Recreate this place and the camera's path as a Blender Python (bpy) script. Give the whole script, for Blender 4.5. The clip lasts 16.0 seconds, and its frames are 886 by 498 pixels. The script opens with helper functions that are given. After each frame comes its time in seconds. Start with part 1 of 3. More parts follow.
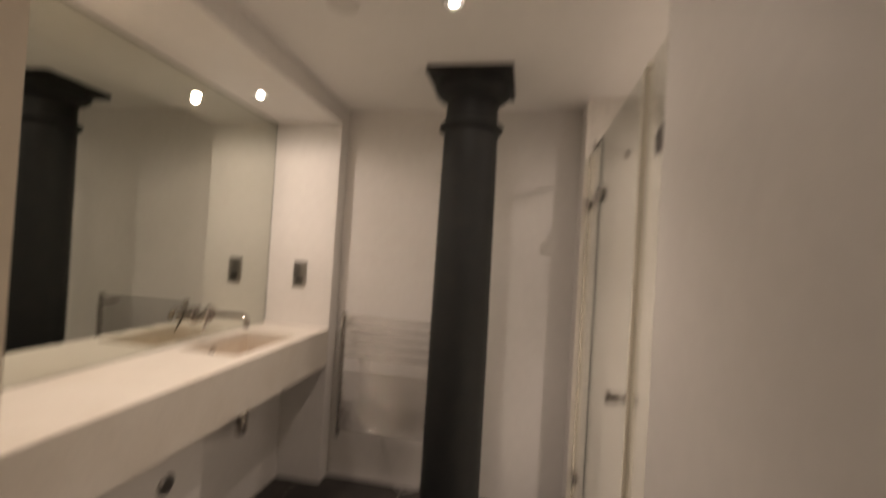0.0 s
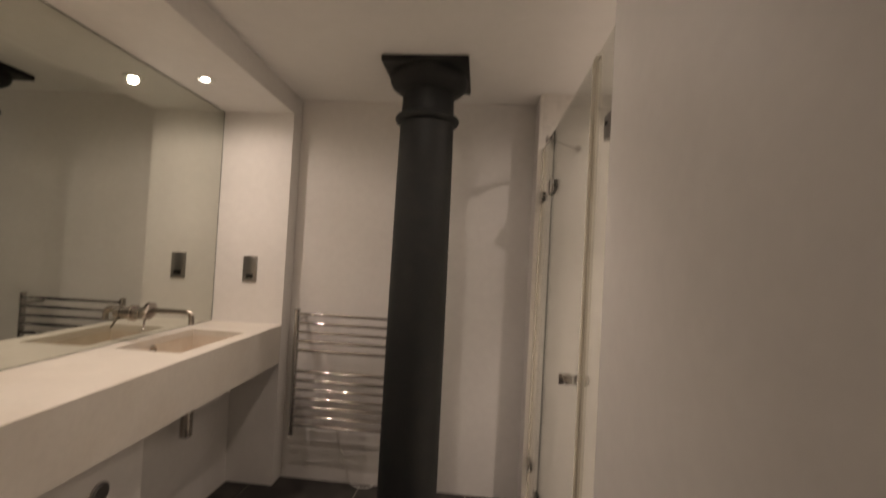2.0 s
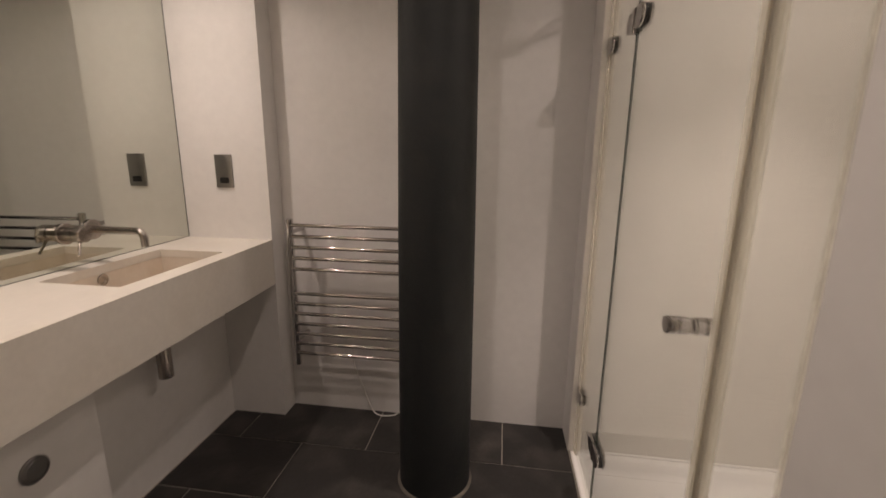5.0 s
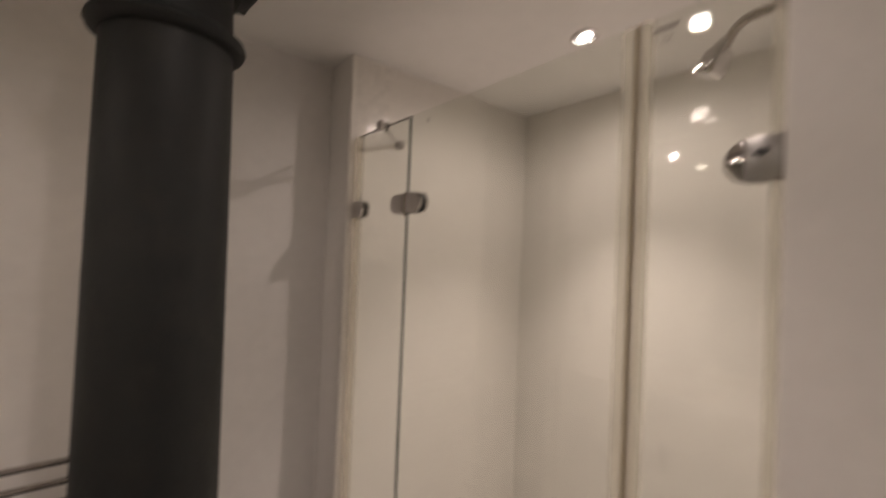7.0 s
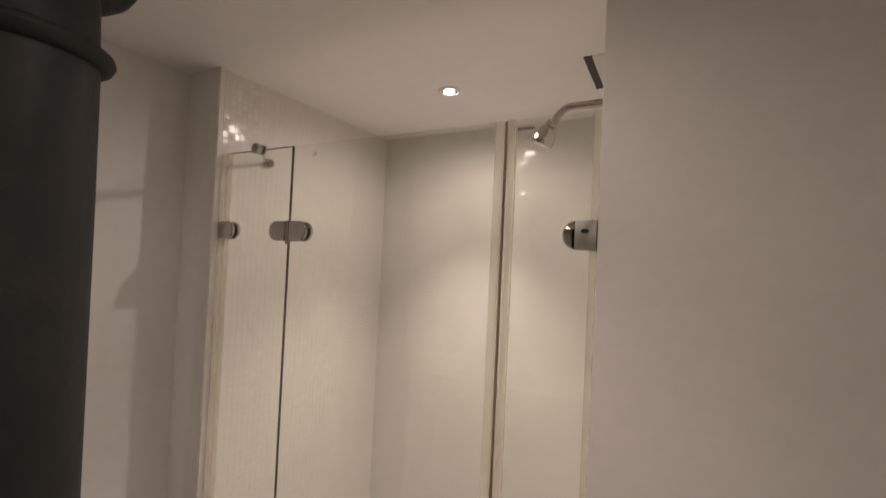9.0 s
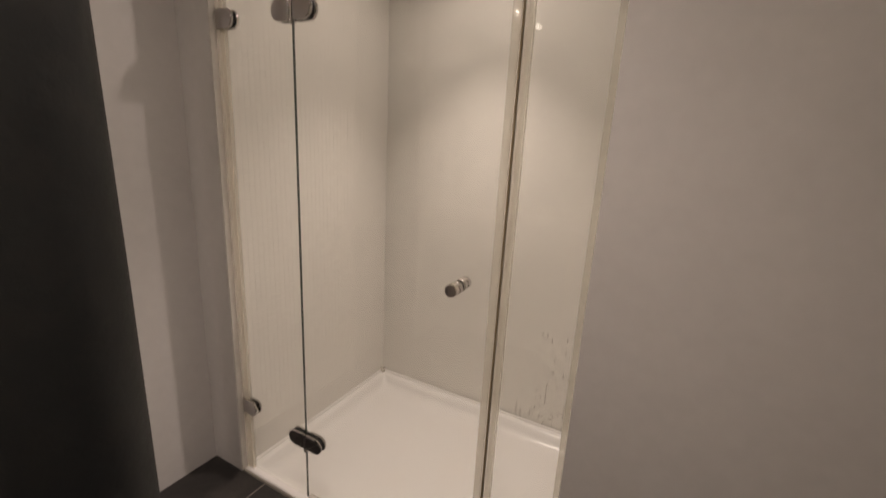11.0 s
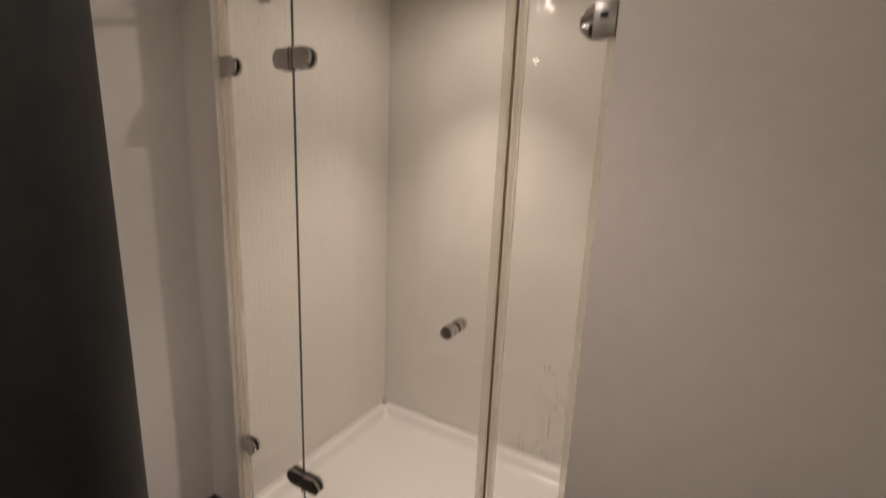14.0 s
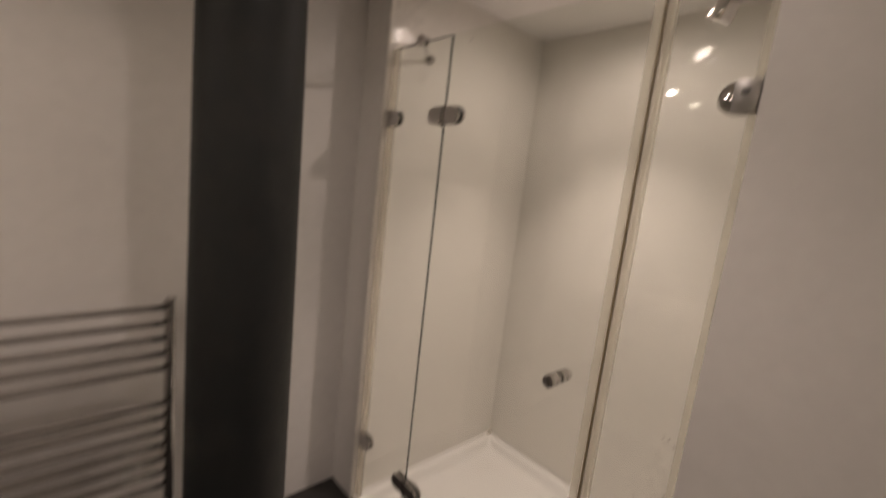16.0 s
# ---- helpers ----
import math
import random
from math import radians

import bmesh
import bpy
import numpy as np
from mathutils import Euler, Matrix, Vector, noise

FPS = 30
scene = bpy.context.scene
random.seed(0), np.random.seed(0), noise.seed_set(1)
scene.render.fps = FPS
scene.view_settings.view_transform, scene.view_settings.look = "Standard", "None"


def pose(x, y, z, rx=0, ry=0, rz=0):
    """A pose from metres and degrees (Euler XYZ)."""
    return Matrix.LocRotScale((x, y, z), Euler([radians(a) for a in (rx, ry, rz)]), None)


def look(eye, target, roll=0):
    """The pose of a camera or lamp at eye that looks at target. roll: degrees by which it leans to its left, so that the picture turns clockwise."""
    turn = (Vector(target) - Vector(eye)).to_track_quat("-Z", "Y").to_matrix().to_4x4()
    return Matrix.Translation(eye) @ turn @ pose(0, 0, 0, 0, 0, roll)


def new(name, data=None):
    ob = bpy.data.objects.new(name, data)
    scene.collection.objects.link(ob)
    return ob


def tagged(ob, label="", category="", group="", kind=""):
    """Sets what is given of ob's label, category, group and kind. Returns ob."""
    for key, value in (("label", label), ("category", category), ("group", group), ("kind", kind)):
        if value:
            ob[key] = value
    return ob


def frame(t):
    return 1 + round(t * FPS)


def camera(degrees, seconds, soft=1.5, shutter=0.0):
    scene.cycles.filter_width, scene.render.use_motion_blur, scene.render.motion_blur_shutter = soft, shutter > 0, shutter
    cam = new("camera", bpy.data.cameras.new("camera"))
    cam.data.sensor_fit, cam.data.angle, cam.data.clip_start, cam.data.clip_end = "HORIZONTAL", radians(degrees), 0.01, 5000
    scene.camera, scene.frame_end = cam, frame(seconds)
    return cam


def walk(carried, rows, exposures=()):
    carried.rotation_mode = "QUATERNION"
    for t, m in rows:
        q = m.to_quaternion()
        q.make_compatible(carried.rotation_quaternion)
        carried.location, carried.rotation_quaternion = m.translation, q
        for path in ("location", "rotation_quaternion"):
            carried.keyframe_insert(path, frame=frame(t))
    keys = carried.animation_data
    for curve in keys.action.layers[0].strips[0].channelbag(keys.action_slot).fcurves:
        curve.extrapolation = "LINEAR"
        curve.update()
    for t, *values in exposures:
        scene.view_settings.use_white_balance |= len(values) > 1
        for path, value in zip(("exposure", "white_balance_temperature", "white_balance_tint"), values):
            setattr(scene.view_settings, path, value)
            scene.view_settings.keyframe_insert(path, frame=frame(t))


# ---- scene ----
cam = camera(92.5, 16.0, shutter=0.55)
PATH = [
    (0, (0.115, 0.282, 1.387), (-0.257, 2.247, 1.415), 3.5),
    (0.1, (0.128, 0.276, 1.448), (-0.2, 2.242, 1.62), 3.2),
    (0.2, (0.123, 0.272, 1.493), (-0.151, 2.231, 1.79), 2.8),
    (0.3, (0.131, 0.264, 1.494), (-0.105, 2.211, 1.886), 2.8),
    (0.5, (0.13, 0.254, 1.498), (-0.04, 2.197, 1.942), 2.7),
    (1, (0.133, 0.259, 1.494), (0.023, 2.215, 1.897), 2.9),
    (1.5, (0.138, 0.276, 1.445), (0.003, 2.255, 1.703), 3.2),
    (2, (0.119, 0.287, 1.345), (-0.054, 2.279, 1.386), 3.1),
    (2.5, (0.137, 0.297, 1.253), (-0.139, 2.263, 1.009), 3.0),
    (3, (0.137, 0.295, 1.235), (-0.159, 2.232, 0.834), 2.7),
    (5.5, (-0.002, 0.937, 1.36), (-0.226, 2.878, 0.934), -0.7),
    (6, (-0.076, 0.991, 1.459), (0.05, 2.942, 1.04), 1.0),
    (6.2, (-0.095, 1.034, 1.459), (0.179, 2.98, 1.088), 1.4),
    (6.5, (-0.127, 1.105, 1.459), (0.405, 3.012, 1.175), 0.9),
    (6.8, (-0.199, 1.204, 1.498), (0.829, 2.918, 1.434), 2.3),
    (7, (-0.282, 1.186, 1.542), (0.982, 2.735, 1.57), 2.3),
    (7.2, (-0.379, 1.158, 1.595), (1.108, 2.493, 1.683), 3.3),
    (7.5, (-0.461, 1.142, 1.634), (1.193, 2.261, 1.755), 3.1),
    (8, (-0.476, 1.173, 1.683), (1.255, 2.159, 1.855), 2.9),
    (10.5, (-0.511, 1.209, 1.432), (1.227, 2.132, 1.075), 3.2),
    (11, (-0.522, 1.205, 1.347), (1.19, 2.118, 0.861), 3.0),
    (11.5, (-0.526, 1.195, 1.266), (1.157, 2.094, 0.666), 2.0),
    (12, (-0.528, 1.189, 1.215), (1.129, 2.075, 0.531), 0.5),
    (12.5, (-0.537, 1.185, 1.188), (1.097, 2.06, 0.436), 0.5),
    (13, (-0.526, 1.19, 1.197), (1.096, 2.056, 0.411), 0.3),
    (13.5, (-0.512, 1.194, 1.269), (1.148, 2.078, 0.587), 2.0),
    (14, (-0.509, 1.185, 1.403), (1.208, 2.135, 1.013), 2.4),
    (14.5, (-0.505, 1.175, 1.525), (1.233, 2.154, 1.382), 1.7),
    (15, (-0.502, 1.147, 1.634), (1.222, 2.158, 1.724), 0.4),
    (15.5, (-0.514, 1.144, 1.662), (1.185, 2.191, 1.791), -0.3),
    (15.7, (-0.526, 1.121, 1.609), (1.045, 2.357, 1.628), 0.7),
    (15.8, (-0.563, 1.132, 1.564), (0.954, 2.43, 1.463), 3.1),
    (15.9, (-0.582, 1.138, 1.52), (0.862, 2.501, 1.279), 5.2),
    (16, (-0.558, 1.103, 1.47), (0.785, 2.552, 1.156), 6.4),
]
LIGHTNESS = [  # seconds, stops, kelvin, tint: the phone's own exposure and white balance
    (0, 0.14, 6850, 9), (0.5, 0.12, 6850, 9), (1.0, -0.02, 6800, 9), (2.0, -0.10, 6800, 9), (2.5, -0.04, 6550, 10),
    (3.0, 0.08, 6450, 10), (5.3, -0.02, 6450, 10), (6.2, -0.12, 6450, 10), (7.5, -0.16, 6400, 10), (8.0, -0.05, 6450, 10),
    (10.5, -0.14, 6450, 10), (11.0, -0.16, 6450, 10), (12.5, -0.12, 6450, 10), (14.0, -0.14, 6550, 10), (15.5, -0.02, 6550, 10), (16, -0.22, 6550, 10)]
walk(cam, [(t, look(eye, target, roll)) for t, eye, target, roll in PATH], LIGHTNESS)


# ---- light ----
world = bpy.data.worlds.new("world")
world.use_nodes = True
world.node_tree.nodes["Background"].inputs[0].default_value = (0.9, 0.8, 0.7, 1)
world.node_tree.nodes["Background"].inputs[1].default_value = 0.02
scene.world = world
CEIL, SOFFIT = 2.247, 2.13
LAMPS = [  # x, y, ceiling height, watts of the wide spill, watts of the beam, beam degrees
    (-0.159, 1.669, CEIL, 6.5, 19.0, 104),
    (-1.215, 2.172, SOFFIT, 9.0, 13.0, 110), (-1.195, 1.085, SOFFIT, 7.5, 10.0, 110),
    # second entry here: unseen hall lamp, added to lift the light at the doorway
    (0.880, 1.946, CEIL, 13.0, 58.0, 86), (-0.05, -0.55, CEIL, 2.0, 2.0, 110)]
WARM = (1.0, 0.815, 0.72)
for lx, ly, lz, spill, beam, cone in LAMPS:
    for watts, degrees, soft in ((spill, 176, 0.6), (beam, cone, 0.8)):
        d = bpy.data.lights.new("spot", "SPOT")
        d.energy, d.color, d.spot_size, d.spot_blend, d.shadow_soft_size = watts, WARM, radians(degrees), soft, 0.022
        new("downlight_beam", d).matrix_world = Matrix.Translation((lx, ly, lz - 0.012))

# ---- materials ----


def mat(name, color, rough=0.5, metal=0.0, vary=0.06, scale=6.0, bump=0.0, bump_scale=80.0, spread=0.0, dirt=None, dirt_scale=3.0, dirt_amount=0.5, coat=0.0):
    """A principled material: two scales of colour variation, roughness variation, fine relief, an optional second colour in blotches."""
    m = bpy.data.materials.new(name)
    m.use_nodes = True
    n, l = m.node_tree.nodes, m.node_tree.links
    b = n["Principled BSDF"]
    tc = n.new("ShaderNodeTexCoord")
    def noise_of(sc, detail=5.0):
        t = n.new("ShaderNodeTexNoise")
        t.inputs["Scale"].default_value, t.inputs["Detail"].default_value = sc, detail
        l.new(tc.outputs["Object"], t.inputs["Vector"])
        return t
    big, fine = noise_of(scale, 4), noise_of(scale * 11, 6)
    mixn = n.new("ShaderNodeMath"); mixn.operation = "ADD"
    l.new(big.outputs["Fac"], mixn.inputs[0]); l.new(fine.outputs["Fac"], mixn.inputs[1])
    rng = n.new("ShaderNodeMapRange")
    rng.inputs["From Min"].default_value, rng.inputs["From Max"].default_value = 0.6, 1.4
    rng.inputs["To Min"].default_value, rng.inputs["To Max"].default_value = 1 - vary, 1 + vary
    l.new(mixn.outputs[0], rng.inputs["Value"])
    value = rng.outputs["Result"]
    if spread:
        oi = n.new("ShaderNodeObjectInfo")
        r2 = n.new("ShaderNodeMapRange")
        r2.inputs["To Min"].default_value, r2.inputs["To Max"].default_value = 1 - spread, 1 + spread
        l.new(oi.outputs["Random"], r2.inputs["Value"])
        mu = n.new("ShaderNodeMath"); mu.operation = "MULTIPLY"
        l.new(value, mu.inputs[0]); l.new(r2.outputs["Result"], mu.inputs[1])
        value = mu.outputs[0]
    base = n.new("ShaderNodeRGB"); base.outputs[0].default_value = (*color, 1)
    src = base.outputs[0]
    if dirt:
        dn = noise_of(dirt_scale, 8)
        ramp = n.new("ShaderNodeValToRGB")
        ramp.color_ramp.elements[0].position, ramp.color_ramp.elements[1].position = 0.48, 0.68
        ramp.color_ramp.elements[1].color = (dirt_amount, dirt_amount, dirt_amount, 1)
        l.new(dn.outputs["Fac"], ramp.inputs["Fac"])
        mx = n.new("ShaderNodeMix"); mx.data_type = "RGBA"
        l.new(ramp.outputs["Color"], mx.inputs["Factor"])
        l.new(src, mx.inputs["A"]); mx.inputs["B"].default_value = (*dirt, 1)
        src = mx.outputs["Result"]
    vm = n.new("ShaderNodeVectorMath"); vm.operation = "SCALE"
    l.new(src, vm.inputs[0]); l.new(value, vm.inputs["Scale"])
    l.new(vm.outputs["Vector"], b.inputs["Base Color"])
    rr = n.new("ShaderNodeMapRange")
    rr.inputs["To Min"].default_value, rr.inputs["To Max"].default_value = max(0.02, rough - 0.3 * min(rough, 0.3)), min(1, rough + 0.3 * min(rough, 0.3))
    l.new(fine.outputs["Fac"], rr.inputs["Value"]); l.new(rr.outputs["Result"], b.inputs["Roughness"])
    b.inputs["Metallic"].default_value = metal
    b.inputs["Coat Weight"].default_value = coat
    if bump:
        bn = noise_of(bump_scale, 5)
        bp = n.new("ShaderNodeBump")
        bp.inputs["Strength"].default_value, bp.inputs["Distance"].default_value = bump, 0.004
        l.new(bn.outputs["Fac"], bp.inputs["Height"]); l.new(bp.outputs["Normal"], b.inputs["Normal"])
    return m


M_WALL = mat("wall_paint", (0.85, 0.825, 0.80), 0.55, vary=0.04, scale=2.5, bump=0.05, bump_scale=120)
M_CEIL = mat("ceiling_paint", (0.92, 0.905, 0.88), 0.7, vary=0.025, scale=2, bump=0.08, bump_scale=90)
M_WARM = mat("warm_cream", (0.68, 0.60, 0.48), 0.5, vary=0.05, scale=3, bump=0.06)
M_STONE = mat("cast_stone", (0.78, 0.735, 0.665), 0.42, vary=0.05, scale=5, bump=0.06, bump_scale=200, dirt=(0.62, 0.55, 0.45), dirt_scale=4, dirt_amount=0.25)
M_BASIN = mat("basin_stone", (0.76, 0.68, 0.58), 0.38, vary=0.06, scale=7, bump=0.04, dirt=(0.55, 0.42, 0.30), dirt_scale=9, dirt_amount=0.3)
M_SLATE = mat("slate", (0.028, 0.0255, 0.024), 0.5, vary=0.4, scale=7, bump=0.5, bump_scale=35, spread=0.22, dirt=(0.068, 0.060, 0.053), dirt_scale=6, dirt_amount=0.6)
M_GROUT = mat("floor_grout", (0.46, 0.42, 0.37), 0.85, vary=0.25, scale=14, bump=0.3)
M_IRON = mat("painted_iron", (0.0175, 0.0195, 0.0198), 0.58, vary=0.15, scale=9, bump=0.35, bump_scale=45, dirt=(0.028, 0.027, 0.025), dirt_scale=14, dirt_amount=0.4)
M_IRON.node_tree.nodes["Principled BSDF"].inputs["Specular IOR Level"].default_value = 0.3
M_CHROME = mat("chrome", (0.52, 0.50, 0.485), 0.05, 1.0, vary=0.04, scale=20)
M_STEEL = mat("brushed_steel", (0.40, 0.365, 0.33), 0.24, 1.0, vary=0.08, scale=30)
M_PLATE = mat("steel_plate", (0.38, 0.37, 0.36), 0.33, 1.0, vary=0.06, scale=40)
M_BLACK = mat("black_plastic", (0.012, 0.012, 0.012), 0.35, vary=0.2, scale=30)
M_PORCELAIN = mat("porcelain", (0.82, 0.79, 0.76), 0.12, vary=0.02, scale=3, coat=0.3)
M_TRAY = mat("tray_acrylic", (0.86, 0.845, 0.83), 0.22, vary=0.03, scale=3, dirt=(0.74, 0.69, 0.62), dirt_scale=5, dirt_amount=0.15)
M_TILE = mat("mosaic_glaze", (0.79, 0.765, 0.72), 0.10, vary=0.05, scale=12, bump=0.1, bump_scale=60, spread=0.05)
_n, _l = M_TILE.node_tree.nodes, M_TILE.node_tree.links  # every chip sits at its own slight slant
_n["Principled BSDF"].inputs["Specular IOR Level"].default_value = 0.15
_ge, _oi, _ad, _wn, _su, _sc, _sum, _no = (_n.new(k) for k in ("ShaderNodeNewGeometry", "ShaderNodeObjectInfo", "ShaderNodeMath", "ShaderNodeTexWhiteNoise", "ShaderNodeVectorMath", "ShaderNodeVectorMath", "ShaderNodeVectorMath", "ShaderNodeVectorMath"))
_wn.noise_dimensions, _su.operation, _sc.operation, _sum.operation, _no.operation = "1D", "SUBTRACT", "SCALE", "ADD", "NORMALIZE"
_su.inputs[1].default_value, _sc.inputs["Scale"].default_value = (0.5, 0.5, 0.5), 0.055
_l.new(_ge.outputs["Random Per Island"], _ad.inputs[0]); _l.new(_oi.outputs["Random"], _ad.inputs[1])
_l.new(_ad.outputs[0], _wn.inputs["W"]); _l.new(_wn.outputs["Color"], _su.inputs[0]); _l.new(_su.outputs[0], _sc.inputs[0])
_l.new(_n["Bump"].outputs["Normal"], _sum.inputs[0]); _l.new(_sc.outputs[0], _sum.inputs[1]); _l.new(_sum.outputs[0], _no.inputs[0])
_l.new(_no.outputs[0], _n["Principled BSDF"].inputs["Normal"])
M_TGROUT = mat("mosaic_grout", (0.85, 0.825, 0.775), 0.85, vary=0.08, scale=5)
M_MOULD = mat("mouldy_grout", (0.12, 0.085, 0.05), 0.9, vary=0.4, scale=40)
M_SEAL = mat("plastic_seal", (0.83, 0.81, 0.76), 0.3, vary=0.06, scale=12, dirt=(0.55, 0.45, 0.30), dirt_scale=5, dirt_amount=0.15)
_n, _l = M_SEAL.node_tree.nodes, M_SEAL.node_tree.links  # milky plastic lets light through
_tl, _mx = _n.new("ShaderNodeBsdfTranslucent"), _n.new("ShaderNodeMixShader")
_tl.inputs["Color"].default_value, _mx.inputs[0].default_value = (0.86, 0.83, 0.76, 1), 0.5
_l.new(_n["Principled BSDF"].outputs[0], _mx.inputs[1]); _l.new(_tl.outputs[0], _mx.inputs[2])
_cl, _mc = _n.new("ShaderNodeBsdfTransparent"), _n.new("ShaderNodeMixShader")
_cl.inputs["Color"].default_value, _mc.inputs[0].default_value = (0.95, 0.94, 0.91, 1), 0.7
_l.new(_mx.outputs[0], _mc.inputs[1]); _l.new(_cl.outputs[0], _mc.inputs[2])
_l.new(_mc.outputs[0], _n["Material Output"].inputs["Surface"])
M_SEALGAP = mat("seal_magnet", (0.24, 0.19, 0.11), 0.6, vary=0.2, scale=15)
M_CAULK = mat("stained_caulk", (0.13, 0.115, 0.095), 0.7, vary=0.3, scale=25, bump=0.3)
M_PVC = mat("white_plastic", (0.76, 0.74, 0.70), 0.4, vary=0.04, scale=10)
M_MAT = mat("bath_mat_pile", (0.058, 0.049, 0.051), 0.95, vary=0.25, scale=9, bump=0.9, bump_scale=260, dirt=(0.035, 0.030, 0.032), dirt_scale=12, dirt_amount=0.6)
M_FLOORWOOD = mat("hall_floor", (0.22, 0.14, 0.08), 0.5, vary=0.2, scale=6)
M_PRINT = mat("etched_mark", (0.24, 0.22, 0.20), 0.6, vary=0.05, scale=20)
M_CRUMB = mat("paper_crumb", (0.8, 0.78, 0.75), 0.8, vary=0.05, scale=20)

M_MIRROR = mat("mirror_silver", (0.64, 0.66, 0.605), 0.02, 1.0, vary=0.006, scale=2)
M_MEDGE = mat("mirror_edge", (0.05, 0.06, 0.055), 0.3, vary=0.1, scale=10)

M_GLASS = bpy.data.materials.new("clear_glass")
M_GLASS.use_nodes = True
_n, _l = M_GLASS.node_tree.nodes, M_GLASS.node_tree.links
_n.clear()
_out, _tr, _gl, _mx, _lw, _pw, _ma = (_n.new(k) for k in ("ShaderNodeOutputMaterial", "ShaderNodeBsdfTransparent", "ShaderNodeBsdfGlossy", "ShaderNodeMixShader", "ShaderNodeLayerWeight", "ShaderNodeMath", "ShaderNodeMath"))
_tr.inputs["Color"].default_value = (0.965, 0.975, 0.955, 1)
_gl.inputs["Roughness"].default_value = 0.015
_lw.inputs["Blend"].default_value = 0.5
_pw.operation, _ma.operation = "POWER", "MULTIPLY_ADD"
_pw.inputs[1].default_value, _ma.inputs[1].default_value, _ma.inputs[2].default_value = 4.5, 0.8, 0.035
_l.new(_lw.outputs["Facing"], _pw.inputs[0]); _l.new(_pw.outputs[0], _ma.inputs[0])
_l.new(_ma.outputs[0], _mx.inputs[0]); _l.new(_tr.outputs[0], _mx.inputs[1]); _l.new(_gl.outputs[0], _mx.inputs[2])
_l.new(_mx.outputs[0], _out.inputs["Surface"])
M_GEDGE = mat("glass_edge", (0.05, 0.065, 0.055), 0.15, vary=0.1, scale=10)

M_LAMP = bpy.data.materials.new("lamp_glow")
M_LAMP.use_nodes = True
_b = M_LAMP.node_tree.nodes["Principled BSDF"]
_b.inputs["Emission Color"].default_value, _b.inputs["Emission Strength"].default_value = (1.0, 0.93, 0.82, 1), 60.0

# ---- mesh helpers ----
ORIGIN = {}


def cuboid(x0, x1, y0, y1, z0, z1, bevel=0.0, seg=2):
    bm = bmesh.new()
    bmesh.ops.create_cube(bm, size=1)
    for v in bm.verts:
        v.co = Vector(((x0, x1)[v.co.x > 0], (y0, y1)[v.co.y > 0], (z0, z1)[v.co.z > 0]))
    if bevel:
        bmesh.ops.bevel(bm, geom=bm.edges[:], offset=bevel, segments=seg, affect="EDGES", profile=0.5)
    return bm


def join(*bms):
    out = bms[0]
    for b in bms[1:]:
        me = bpy.data.meshes.new("t")
        b.to_mesh(me); b.free()
        out.from_mesh(me)
        bpy.data.meshes.remove(me)
    return out


def lathe(profile, axis_at, seg=40, axis="z"):
    """A turned body: profile of (radius, height along the axis)."""
    bm = bmesh.new()
    rings = []
    for r, h in profile:
        ring = []
        for i in range(seg):
            a = 2 * math.pi * i / seg
            p = Vector((r * math.cos(a), r * math.sin(a), h))
            if axis == "x":
                p = Vector((p.z, p.x, p.y))
            elif axis == "y":
                p = Vector((p.y, p.z, p.x))
            ring.append(bm.verts.new(p + Vector(axis_at)))
        rings.append(ring)
    for a, b in zip(rings, rings[1:]):
        for i in range(seg):
            bm.faces.new((a[i], a[(i + 1) % seg], b[(i + 1) % seg], b[i]))
    bm.faces.new(rings[0][::-1]); bm.faces.new(rings[-1])
    bmesh.ops.recalc_face_normals(bm, faces=bm.faces)
    return bm


def tube(points, r, seg=12):
    """A round bar along a line of points."""
    pts = [Vector(p) for p in points]
    bm = bmesh.new()
    rings, side = [], None
    for i, p in enumerate(pts):
        d = (pts[min(i + 1, len(pts) - 1)] - pts[max(i - 1, 0)]).normalized()
        if side is None:
            side = d.orthogonal().normalized()
        side = (side - d * side.dot(d)).normalized()
        up = d.cross(side)
        rings.append([bm.verts.new(p + r * (math.cos(2 * math.pi * k / seg) * side + math.sin(2 * math.pi * k / seg) * up)) for k in range(seg)])
    for a, b in zip(rings, rings[1:]):
        for k in range(seg):
            bm.faces.new((a[k], a[(k + 1) % seg], b[(k + 1) % seg], b[k]))
    bm.faces.new(rings[0][::-1]); bm.faces.new(rings[-1])
    bmesh.ops.recalc_face_normals(bm, faces=bm.faces)
    return bm


def bend(a, corner, b, radius, n=8):
    """Points of a path a - corner - b with the corner rounded."""
    a, c, b = Vector(a), Vector(corner), Vector(b)
    p, q = c + (a - c).normalized() * radius, c + (b - c).normalized() * radius
    return [a] + [p * (1 - t) ** 2 + c * 2 * t * (1 - t) + q * t * t for t in [i / n for i in range(n + 1)]] + [b]


def outline(points, z0, z1, bevel=0.0, seg=3):
    """A flat plate from a plan outline, with rounded rims."""
    bm = bmesh.new()
    f = bm.faces.new([bm.verts.new((x, y, z0)) for x, y in points])
    ex = bmesh.ops.extrude_face_region(bm, geom=[f])
    bmesh.ops.translate(bm, verts=[v for v in ex["geom"] if isinstance(v, bmesh.types.BMVert)], vec=(0, 0, z1 - z0))
    bmesh.ops.recalc_face_normals(bm, faces=bm.faces)
    if bevel:
        rim = [e for e in bm.edges if abs(e.verts[0].co.z - e.verts[1].co.z) < 1e-6]
        bmesh.ops.bevel(bm, geom=rim, offset=bevel, segments=seg, affect="EDGES", profile=0.5)
    return bm


def finish(ob, smooth=True):
    if smooth:
        for p in ob.data.polygons:
            p.use_smooth = True
        ob.data.set_sharp_from_angle(angle=radians(38))
    return ob


